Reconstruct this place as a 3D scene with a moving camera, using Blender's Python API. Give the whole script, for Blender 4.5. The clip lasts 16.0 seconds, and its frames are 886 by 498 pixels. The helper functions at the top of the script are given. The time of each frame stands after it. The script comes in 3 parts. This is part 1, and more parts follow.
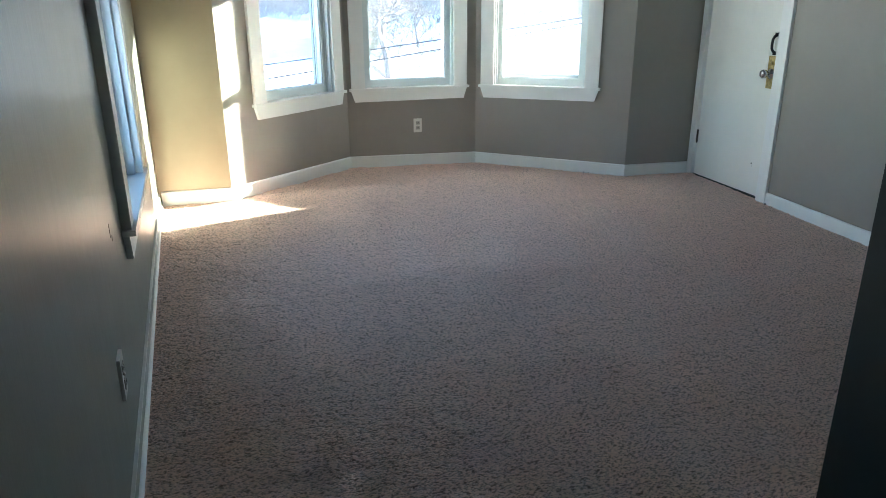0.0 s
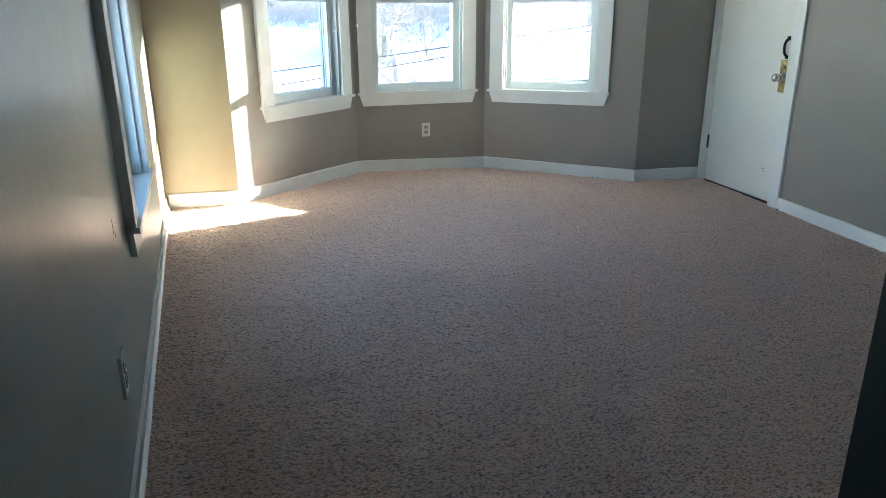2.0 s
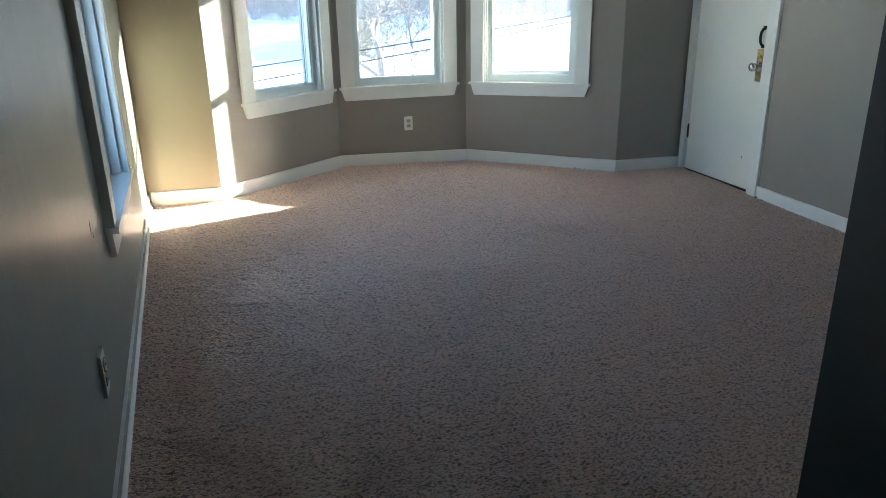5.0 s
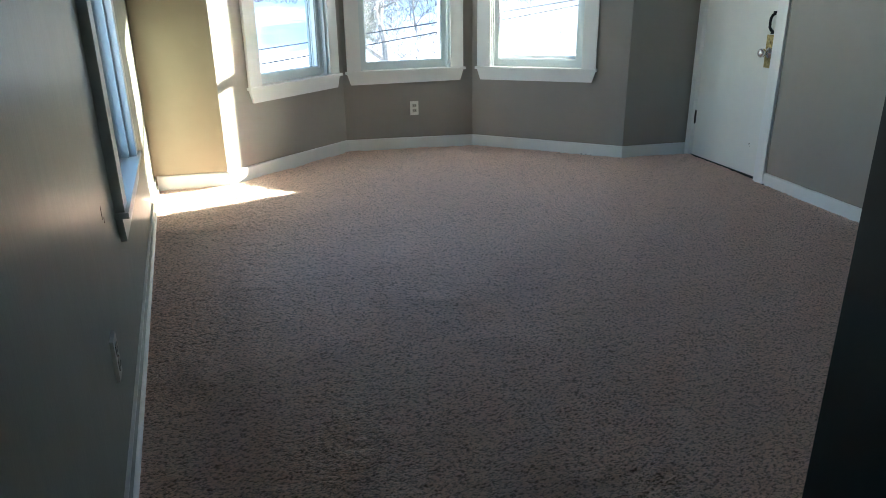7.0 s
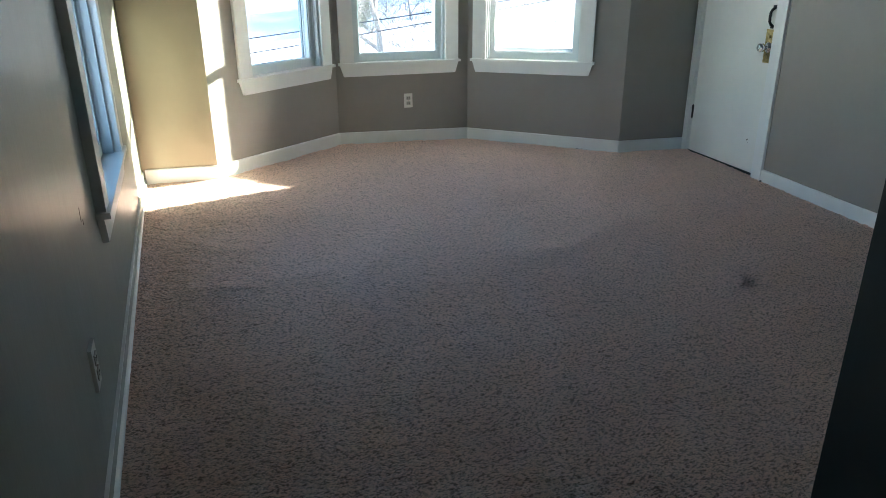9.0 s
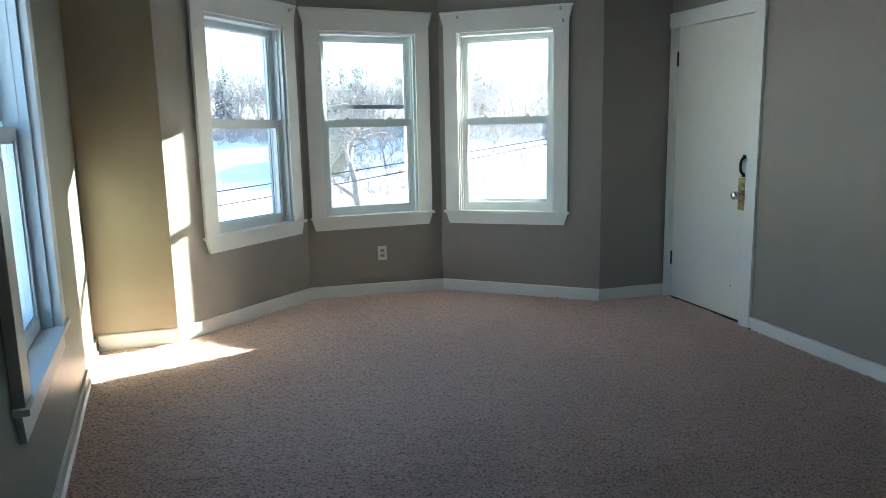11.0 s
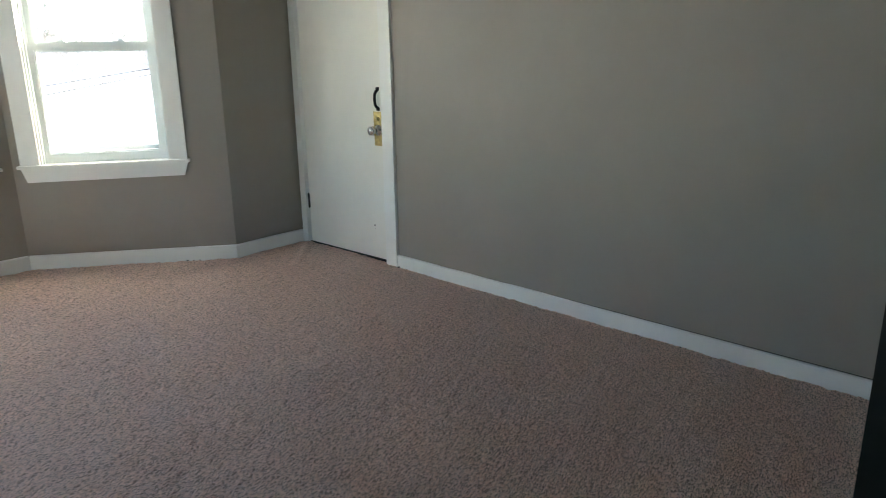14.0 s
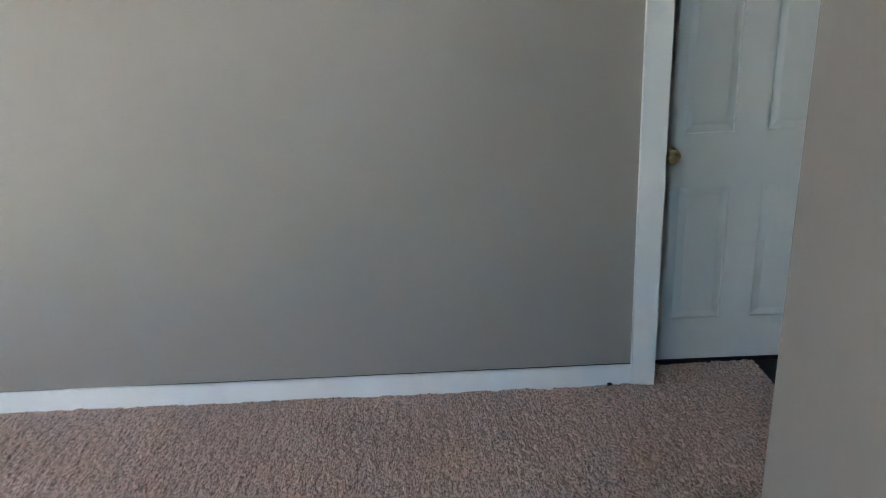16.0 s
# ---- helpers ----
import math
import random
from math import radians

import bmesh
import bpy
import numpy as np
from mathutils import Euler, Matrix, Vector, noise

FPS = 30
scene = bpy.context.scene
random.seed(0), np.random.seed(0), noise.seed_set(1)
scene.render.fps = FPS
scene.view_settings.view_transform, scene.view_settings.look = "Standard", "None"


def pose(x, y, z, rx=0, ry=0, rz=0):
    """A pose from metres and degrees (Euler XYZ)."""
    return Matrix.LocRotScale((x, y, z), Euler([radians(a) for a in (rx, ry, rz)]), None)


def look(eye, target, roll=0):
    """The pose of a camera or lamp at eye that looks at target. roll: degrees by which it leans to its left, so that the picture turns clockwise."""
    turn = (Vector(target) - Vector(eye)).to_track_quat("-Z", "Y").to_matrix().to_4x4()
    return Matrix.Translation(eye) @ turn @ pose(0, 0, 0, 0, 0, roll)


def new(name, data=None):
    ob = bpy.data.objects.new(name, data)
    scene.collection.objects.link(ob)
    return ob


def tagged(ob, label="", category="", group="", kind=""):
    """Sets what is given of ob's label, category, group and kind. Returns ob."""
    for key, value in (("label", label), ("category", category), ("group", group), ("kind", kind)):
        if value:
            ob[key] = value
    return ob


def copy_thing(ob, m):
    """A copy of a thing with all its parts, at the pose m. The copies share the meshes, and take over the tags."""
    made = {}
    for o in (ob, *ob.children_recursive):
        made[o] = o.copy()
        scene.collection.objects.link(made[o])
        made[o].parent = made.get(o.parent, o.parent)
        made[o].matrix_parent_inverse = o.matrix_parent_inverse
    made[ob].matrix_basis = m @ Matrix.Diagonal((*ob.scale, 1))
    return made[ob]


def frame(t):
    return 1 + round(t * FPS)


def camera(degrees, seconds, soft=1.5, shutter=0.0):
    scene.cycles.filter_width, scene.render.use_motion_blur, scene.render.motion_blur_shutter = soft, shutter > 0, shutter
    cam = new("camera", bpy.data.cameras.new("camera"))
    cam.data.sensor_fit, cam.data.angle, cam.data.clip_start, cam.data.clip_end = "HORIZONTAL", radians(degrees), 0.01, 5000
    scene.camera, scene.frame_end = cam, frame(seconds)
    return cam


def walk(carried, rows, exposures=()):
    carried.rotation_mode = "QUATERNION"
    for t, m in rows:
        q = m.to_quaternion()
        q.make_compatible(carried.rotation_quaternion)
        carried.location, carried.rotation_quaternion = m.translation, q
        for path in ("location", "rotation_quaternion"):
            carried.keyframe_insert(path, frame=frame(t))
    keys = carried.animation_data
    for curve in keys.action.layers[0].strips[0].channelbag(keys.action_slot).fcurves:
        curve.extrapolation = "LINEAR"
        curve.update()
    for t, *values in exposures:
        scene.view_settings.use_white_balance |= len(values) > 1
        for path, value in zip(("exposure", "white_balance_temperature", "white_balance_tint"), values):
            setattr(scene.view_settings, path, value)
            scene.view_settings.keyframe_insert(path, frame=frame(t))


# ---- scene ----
cam = camera(65.49, 16.0, soft=0.7, shutter=0.2)
# seconds, eye, heading (clockwise from +y), pitch, lean
PATH = [
    (0.0, -0.148, 1.246, 1.271, 20.06, -19.14, -0.33),
    (0.5, -0.152, 1.269, 1.267, 20.18, -19.54, 0.04),
    (1.0, -0.143, 1.269, 1.263, 19.61, -18.66, -0.22),
    (1.5, -0.128, 1.258, 1.247, 19.60, -18.83, -0.22),
    (2.0, -0.139, 1.272, 1.231, 19.38, -18.45, -0.26),
    (2.5, -0.143, 1.265, 1.230, 19.16, -18.96, -1.06),
    (3.0, -0.143, 1.267, 1.232, 19.19, -19.39, -0.66),
    (3.5, -0.122, 1.252, 1.237, 18.91, -18.93, -0.94),
    (4.0, -0.131, 1.255, 1.237, 19.56, -19.24, -0.93),
    (4.5, -0.111, 1.231, 1.242, 20.35, -18.97, -1.01),
    (7.0, -0.130, 1.238, 1.255, 20.04, -20.39, -0.77),
    (7.5, -0.140, 1.257, 1.224, 20.47, -19.76, -0.51),
    (8.0, -0.140, 1.242, 1.269, 20.22, -21.57, -0.00),
    (10.5, -0.017, 1.522, 1.271, 22.12, -15.71, -0.73),
    (11.0, -0.002, 1.559, 1.306, 22.71, -9.64, -1.17),
    (11.5, 0.058, 1.539, 1.317, 24.25, -9.96, -2.58),
    (12.0, 0.089, 1.535, 1.299, 28.70, -10.08, -1.92),
    (12.5, 0.124, 1.569, 1.309, 32.70, -11.83, -1.63),
    (13.0, 0.120, 1.689, 1.304, 42.16, -13.55, -0.78),
    (13.5, 0.092, 1.966, 1.353, 49.60, -14.65, -0.38),
    (14.0, 0.238, 2.146, 1.297, 54.70, -15.63, -0.82),
    (14.5, 0.333, 2.297, 1.317, 61.25, -16.83, -2.01),
    (15.0, 0.521, 2.443, 1.318, 73.42, -16.35, -0.71),
    (15.5, 0.664, 2.712, 1.373, 87.58, -17.96, -1.84),
    (16.0, 0.942, 2.833, 1.354, 97.57, -18.88, -3.04),
]


def gaze(x, y, z, heading, pitch, lean):
    h, p = radians(heading), radians(pitch)
    return look((x, y, z), (x + math.sin(h) * math.cos(p), y + math.cos(h) * math.cos(p), z + math.sin(p)), lean)


EXPOSURES = [(0.0, 3.95, 5270, 3), (2.0, 3.95, 5270, 3), (4.0, 3.7, 5300, 3), (8.0, 3.57, 5300, 3), (10.5, 3.45, 5270, 3), (11.0, 3.25, 5300, 3), (12.0, 3.05, 5430, 5), (12.5, 3.13, 5500, 6), (13.5, 3.65, 5800, 7), (14.5, 4.07, 5950, 8), (15.0, 4.2, 5900, 8), (16.0, 4.87, 5700, 13)]
walk(cam, [(t, gaze(*row)) for t, *row in PATH], EXPOSURES)

SLOPE = -0.029
SIDE_SKY = 0.2
SUN_AZ, SUN_EL, SUN, SKY = 73.7, 15.6, 5.0, 0.07

# ---- world, sun, exposure ----
world = bpy.data.worlds.new("sky")
scene.world = world
world.use_nodes = True
wt = world.node_tree
wt.nodes.clear()
w_out = wt.nodes.new("ShaderNodeOutputWorld")
w_bg = wt.nodes.new("ShaderNodeBackground")
w_sky = wt.nodes.new("ShaderNodeTexSky")
w_sky.sky_type = "NISHITA"
w_sky.sun_disc = False
w_sky.sun_elevation = radians(SUN_EL)
w_sky.sun_rotation = radians(SUN_AZ)
w_sky.air_density, w_sky.dust_density, w_sky.ozone_density = 1.0, 0.6, 1.5
w_bg.inputs["Strength"].default_value = SKY
wt.links.new(w_sky.outputs[0], w_bg.inputs["Color"])
wt.links.new(w_bg.outputs[0], w_out.inputs["Surface"])

sun_data = bpy.data.lights.new("sun", "SUN")
sun_data.energy = SUN
sun_data.angle = radians(0.53)
sun_data.color = (1.0, 0.86, 0.64)
sun_ob = new("sun", sun_data)
sun_dir = Vector((math.sin(radians(SUN_AZ)) * math.cos(radians(SUN_EL)), math.cos(radians(SUN_AZ)) * math.cos(radians(SUN_EL)), math.sin(radians(SUN_EL))))
sun_ob.matrix_world = look(Vector((0, 0, 40)) + sun_dir, (0, 0, 40))


# sky light standing in the side window, which looks away from the sun
pane_light = bpy.data.lights.new("side_window_sky", "AREA")
pane_light.shape, pane_light.size, pane_light.size_y = "RECTANGLE", 0.72, 1.34
pane_light.energy, pane_light.color = SIDE_SKY, (0.28, 0.62, 1.0)
new("side_window_sky", pane_light).matrix_world = look((-0.66, 4.11, 1.32), (1.0, 4.11, 1.32))

# ---- materials ----
class Mat:
    """A node material with short ways to add nodes."""

    def __init__(self, name, color, rough=0.6, metal=0.0, spec=0.5):
        self.m = bpy.data.materials.new(name)
        self.m.use_nodes = True
        self.t = self.m.node_tree
        self.b = self.t.nodes["Principled BSDF"]
        self.b.inputs["Base Color"].default_value = (*color, 1)
        self.b.inputs["Roughness"].default_value = rough
        self.b.inputs["Metallic"].default_value = metal
        self.b.inputs["Specular IOR Level"].default_value = spec
        self.co = self.t.nodes.new("ShaderNodeTexCoord").outputs["Object"]
        self.bump_in = None

    def node(self, kind, **kw):
        n = self.t.nodes.new(kind)
        for k, v in kw.items():
            n.inputs[k].default_value = v
        return n

    def link(self, a, b):
        self.t.links.new(a, b)

    def noise(self, scale, detail=4.0, rough=0.55, stretch=None):
        n = self.node("ShaderNodeTexNoise", Scale=scale, Detail=detail, Roughness=rough)
        if stretch:
            mp = self.node("ShaderNodeMapping", Scale=stretch)
            self.link(self.co, mp.inputs["Vector"])
            self.link(mp.outputs[0], n.inputs["Vector"])
        else:
            self.link(self.co, n.inputs["Vector"])
        return n.outputs["Fac"]

    def ramp(self, fac, lo, hi, c0, c1):
        r = self.node("ShaderNodeValToRGB")
        r.color_ramp.elements[0].position, r.color_ramp.elements[1].position = lo, hi
        r.color_ramp.elements[0].color, r.color_ramp.elements[1].color = (*c0, 1), (*c1, 1)
        self.link(fac, r.inputs["Fac"])
        return r.outputs["Color"]

    def mix(self, fac, a, b, kind="MIX"):
        n = self.t.nodes.new("ShaderNodeMix")
        n.data_type, n.blend_type = "RGBA", kind
        for sock, v in ((n.inputs[0], fac), (n.inputs[6], a), (n.inputs[7], b)):
            if isinstance(v, bpy.types.NodeSocket):
                self.link(v, sock)
            else:
                sock.default_value = v if isinstance(v, (int, float)) else (*v, 1)
        return n.outputs[2]

    def color(self, sock):
        self.link(sock, self.b.inputs["Base Color"])

    def roughness(self, fac, lo, hi):
        n = self.node("ShaderNodeMapRange")
        n.inputs["To Min"].default_value, n.inputs["To Max"].default_value = lo, hi
        self.link(fac, n.inputs["Value"])
        self.link(n.outputs[0], self.b.inputs["Roughness"])

    def bump(self, height, strength, distance):
        n = self.node("ShaderNodeBump", Strength=strength, Distance=distance)
        self.link(height, n.inputs["Height"])
        if self.bump_in:
            self.link(self.bump_in, n.inputs["Normal"])
        self.bump_in = n.outputs[0]
        self.link(self.bump_in, self.b.inputs["Normal"])


def paint(name, base, rough, blotch=0.05, scuff=0.0, grain=220, spec=0.5, relief=0.0006, streak=0.0):
    m = Mat(name, base, rough, spec=spec)
    lo = tuple(c * (1 - blotch) for c in base)
    hi = tuple(min(1, c * (1 + blotch)) for c in base)
    c = m.ramp(m.noise(1.7, 5), 0.3, 0.7, lo, hi)
    c = m.mix(m.ramp(m.noise(9, 6), 0.45, 0.75, (0, 0, 0), (0.35, 0.35, 0.35)), c, tuple(v * 0.93 for v in base))
    if scuff:
        c = m.mix(m.ramp(m.noise(23, 8, 0.7), 0.66, 0.74, (0, 0, 0), (scuff, scuff, scuff)), c, tuple(v * 0.5 for v in base))
    m.color(c)
    m.roughness(m.noise(6, 5), rough * 0.85, min(1, rough * 1.15))
    m.bump(m.noise(grain, 3), 0.25, relief)
    m.bump(m.noise(14, 3), 0.25, 0.0025)
    if streak:
        m.bump(m.noise(16, 4, 0.6, (1.0, 1.0, 0.12)), streak, 0.004)
    return m.m


M_WALL = paint("wall_paint_taupe", (0.3, 0.272, 0.235), 0.5, 0.04, 0.0, 160, 0.4, 0.001)
# same wall paint in satin, its base darkened to imitate light falloff
M_WALL_GLOSS = paint("wall_satin_dimmed", (0.235, 0.25, 0.212), 0.33, 0.04, 0.12, 120, 0.5, 0.0012, 0.35)
# tan base for the front left strip, warmer and paler than M_WALL
M_TAN = paint("wall_strip_tan", (0.4, 0.345, 0.24), 0.5, 0.04, 0.0, 160, 0.4, 0.001)
M_TRIM = paint("trim_paint_white", (0.8, 0.8, 0.77), 0.38, 0.03, 0.25, 120)
M_DOOR = paint("door_paint_white", (0.79, 0.78, 0.72), 0.4, 0.03, 0.12, 90)
M_SASH = paint("vinyl_white", (0.68, 0.73, 0.73), 0.35, 0.02)
M_STORM = paint("aluminium_storm_frame", (0.33, 0.4, 0.43), 0.4, 0.05)
# ceiling greyed so that less light bounces onto the upper walls
M_CEIL = paint("ceiling_low_bounce", (0.3, 0.29, 0.27), 0.85, 0.03)
M_BROWN = paint("casing_edge_dark_stain", (0.1, 0.085, 0.075), 0.5, 0.15, 0.3)
M_PLATE = paint("outlet_ivory_plastic", (0.74, 0.72, 0.65), 0.35, 0.02)
# near-black tone painting the shade on the partition's unlit end and back
M_DIM = paint("partition_shade_tone", (0.015, 0.016, 0.012), 0.6, 0.1)
# grey that keeps bounce light low in the unseen next room
M_NEXT = paint("next_room_bounce_cut", (0.14, 0.14, 0.125), 0.6, 0.1)
M_SOCKET = paint("outlet_socket_plastic", (0.4, 0.38, 0.33), 0.4, 0.02)
M_DARK = Mat("dark_slot", (0.015, 0.014, 0.013), 0.6).m
M_VINYL = paint("dark_sheet_vinyl", (0.045, 0.042, 0.04), 0.35, 0.2)
M_BLACK = Mat("black_iron", (0.012, 0.012, 0.013), 0.4, 0.4).m
M_CHROME = Mat("chrome", (0.75, 0.76, 0.78), 0.14, 1.0).m
mb = Mat("brass", (0.72, 0.52, 0.18), 0.28, 1.0)
mb.color(mb.ramp(mb.noise(40, 5), 0.35, 0.7, (0.3, 0.235, 0.1), (0.7, 0.55, 0.24)))
M_BRASS = mb.m
M_HINGE = Mat("hinge_bronze", (0.03, 0.027, 0.024), 0.5).m

mg = Mat("window_glass", (1, 1, 1), 0.0)
mg.b.inputs["Transmission Weight"].default_value = 1.0
mg.b.inputs["IOR"].default_value = 1.03
# a faint translucent film added to the panes for glare, which the low sun lights up
veil = mg.node("ShaderNodeBsdfTranslucent", Color=(1.0, 1.0, 1.0, 1.0))
film_mix = mg.t.nodes.new("ShaderNodeMixShader")
film_amount = mg.node("ShaderNodeMapRange")
film_amount.inputs["To Min"].default_value, film_amount.inputs["To Max"].default_value = 0.009, 0.019
mg.link(mg.noise(5, 5), film_amount.inputs["Value"])
mg.link(film_amount.outputs[0], film_mix.inputs[0])
mg.link(mg.b.outputs[0], film_mix.inputs[1])
mg.link(veil.outputs[0], film_mix.inputs[2])
mg.link(film_mix.outputs[0], mg.t.nodes["Material Output"].inputs["Surface"])
M_GLASS = mg.m

# carpet: short twisted pile, pinkish beige
mc = Mat("carpet_pile_pinkish_beige", (0.4, 0.31, 0.25), 0.53, spec=1.0)
fib = mc.noise(300, 2, 0.7)
clump = mc.noise(118, 3, 0.6, (0.66, 1.35, 1.0))
nap = mc.noise(3.0, 4, 0.55, (0.8, 1.9, 1.0))
c = mc.ramp(clump, 0.38, 0.54, (0.19, 0.12, 0.093), (1.0, 0.73, 0.585))
c = mc.mix(mc.ramp(fib, 0.36, 0.52, (0.3, 0.3, 0.3), (0, 0, 0)), c, (0.34, 0.225, 0.175))
c = mc.mix(mc.ramp(nap, 0.42, 0.62, (0.15, 0.15, 0.15), (0, 0, 0)), c, (0.5, 0.35, 0.275))
mc.color(c)
mc.b.inputs["Sheen Weight"].default_value = 1.0
mc.b.inputs["Sheen Roughness"].default_value = 0.4
mc.b.inputs["Sheen Tint"].default_value = (1.0, 0.74, 0.62, 1)
mc.b.inputs["Specular Tint"].default_value = (1.0, 0.68, 0.53, 1)
mc.bump(clump, 0.9, 0.012)
M_CARPET = mc.m

# outdoors
ms = Mat("snow", (0.83, 0.85, 0.88), 0.7)
ms.color(ms.ramp(ms.noise(0.25, 6), 0.35, 0.6, (0.74, 0.77, 0.82), (0.88, 0.89, 0.9)))
ms.bump(ms.noise(0.8, 5), 0.2, 0.1)
M_SNOW = ms.m
# grey-brown bark, paled to imitate haze over the far woods
mk = Mat("bark_haze_pale", (0.16, 0.13, 0.11), 0.9)
mk.color(mk.ramp(mk.noise(6, 5), 0.35, 0.65, (0.27, 0.25, 0.24), (0.48, 0.45, 0.43)))
M_BARK = mk.m
mq = Mat("twigs_dark_brown", (0.13, 0.11, 0.1), 0.9)
mq.color(mq.ramp(mq.noise(6, 5), 0.35, 0.65, (0.13, 0.115, 0.1), (0.25, 0.22, 0.2)))
M_TWIG = mq.m
mn = Mat("conifer_needles", (0.05, 0.075, 0.05), 0.8)
mn.color(mn.ramp(mn.noise(3, 4), 0.3, 0.7, (0.045, 0.065, 0.055), (0.1, 0.125, 0.1)))
M_NEEDLE = mn.m
M_WIRE = Mat("black_cable", (0.02, 0.02, 0.022), 0.6).m
M_SIDING = paint("pale_siding", (0.55, 0.53, 0.5), 0.7)
M_ROOF = paint("snowy_roof", (0.75, 0.77, 0.8), 0.8)
M_PANE_DARK = Mat("far_window_pane", (0.05, 0.06, 0.07), 0.1).m


# ---- mesh helpers ----
def finish(bm, bevel=0.0):
    if bevel:
        bmesh.ops.bevel(bm, geom=[e for e in bm.edges if len(e.link_faces) == 2 and e.calc_face_angle(0) > 0.5], offset=bevel, segments=2, profile=0.6, affect="EDGES", clamp_overlap=True)
    bmesh.ops.recalc_face_normals(bm, faces=bm.faces)
    return bm


def prism(bm, corners, depth_vec):
    """A solid from a polygon of corners pushed along depth_vec."""
    d = Vector(depth_vec)
    a = [bm.verts.new(Vector(c)) for c in corners]
    b = [bm.verts.new(Vector(c) + d) for c in corners]
    bm.faces.new(a)
    bm.faces.new(b[::-1])
    n = len(a)
    for i in range(n):
        bm.faces.new((a[i], b[i], b[(i + 1) % n], a[(i + 1) % n]))
    return bm


def box(bm, x0, x1, y0, y1, z0, z1):
    return prism(bm, [(x0, y0, z0), (x1, y0, z0), (x1, y1, z0), (x0, y1, z0)], (0, 0, z1 - z0))


def tube(bm, points, radii, sides=8, cap=True):
    """A round bar through points with a radius at each."""
    rings = []
    for i, p in enumerate(points):
        p = Vector(p)
        a, b = Vector(points[max(i - 1, 0)]), Vector(points[min(i + 1, len(points) - 1)])
        d = (b - a).normalized()
        u = d.orthogonal().normalized()
        v = d.cross(u)
        if rings:
            u = (rings_u - d * rings_u.dot(d)).normalized()
            v = d.cross(u)
        rings_u = u
        rings.append([bm.verts.new(p + radii[i] * (math.cos(2 * math.pi * k / sides) * u + math.sin(2 * math.pi * k / sides) * v)) for k in range(sides)])
    for r0, r1 in zip(rings, rings[1:]):
        for k in range(sides):
            bm.faces.new((r0[k], r0[(k + 1) % sides], r1[(k + 1) % sides], r1[k]))
    if cap:
        bm.faces.new(rings[0][::-1])
        bm.faces.new(rings[-1])
    return bm


def mesh_of(name, bm, material, smooth=False):
    me = bpy.data.meshes.new(name)
    bm.to_mesh(me)
    bm.free()
    me.materials.append(material)
    if smooth:
        for p in me.polygons:
            p.use_smooth = True
    return me


def part(name, bm, material, parent, label="", smooth=False, bevel=0.0):
    """One mesh object under a thing or under a part."""
    ob = new(name, mesh_of(name, finish(bm, bevel), material, smooth))
    ob.parent = parent
    if label:
        tagged(ob, label)
    return ob


def solid(name, bm, material, label, category, kind="", group="", smooth=False, bevel=0.0):
    """A thing or a piece of the setting that is one mesh."""
    return tagged(new(name, mesh_of(name, finish(bm, bevel), material, smooth)), label, category, group, kind)


def empty(name, m, label, category, kind="", group=""):
    ob = new(name)
    ob.empty_display_size = 0.05
    ob.matrix_world = m
    return tagged(ob, label, category, group, kind)


def along(p0, p1):
    """Local frame of a wall from p0 to p1: x along it, y into the room's outside, z up."""
    a, b = Vector((*p0, 0)), Vector((*p1, 0))
    d = (b - a).normalized()
    out = Vector((-d.y, d.x, 0))
    return Matrix(((d.x, out.x, 0, a.x), (d.y, out.y, 0, a.y), (0, 0, 1, 0), (0, 0, 0, 1))), (b - a).length


def floor_z(x):
    return SLOPE * (x - 1.8)


# ---- setting: floor, walls, ceiling ----
Y_BACK, CEIL, THICK = -4.2, 2.75, 0.17
P_CL, P_L, P_A, P_B, P_C = (-0.395, 6.035), (0.071, 6.035), (1.093, 6.915), (2.222, 6.887), (3.218, 6.035)
P_R, LEAN_X = (3.862, 6.035), -0.1572


def right_x(y):
    """The right wall stands slightly askew to the left one."""
    return P_R[0] + LEAN_X * (P_R[1] - y)


P_F = (right_x(Y_BACK), Y_BACK)


DOOR_U, DOOR_TOP = (0.083, 0.992), 2.062
D2_U, D2_TOP = (4.348, 5.13), 2.06


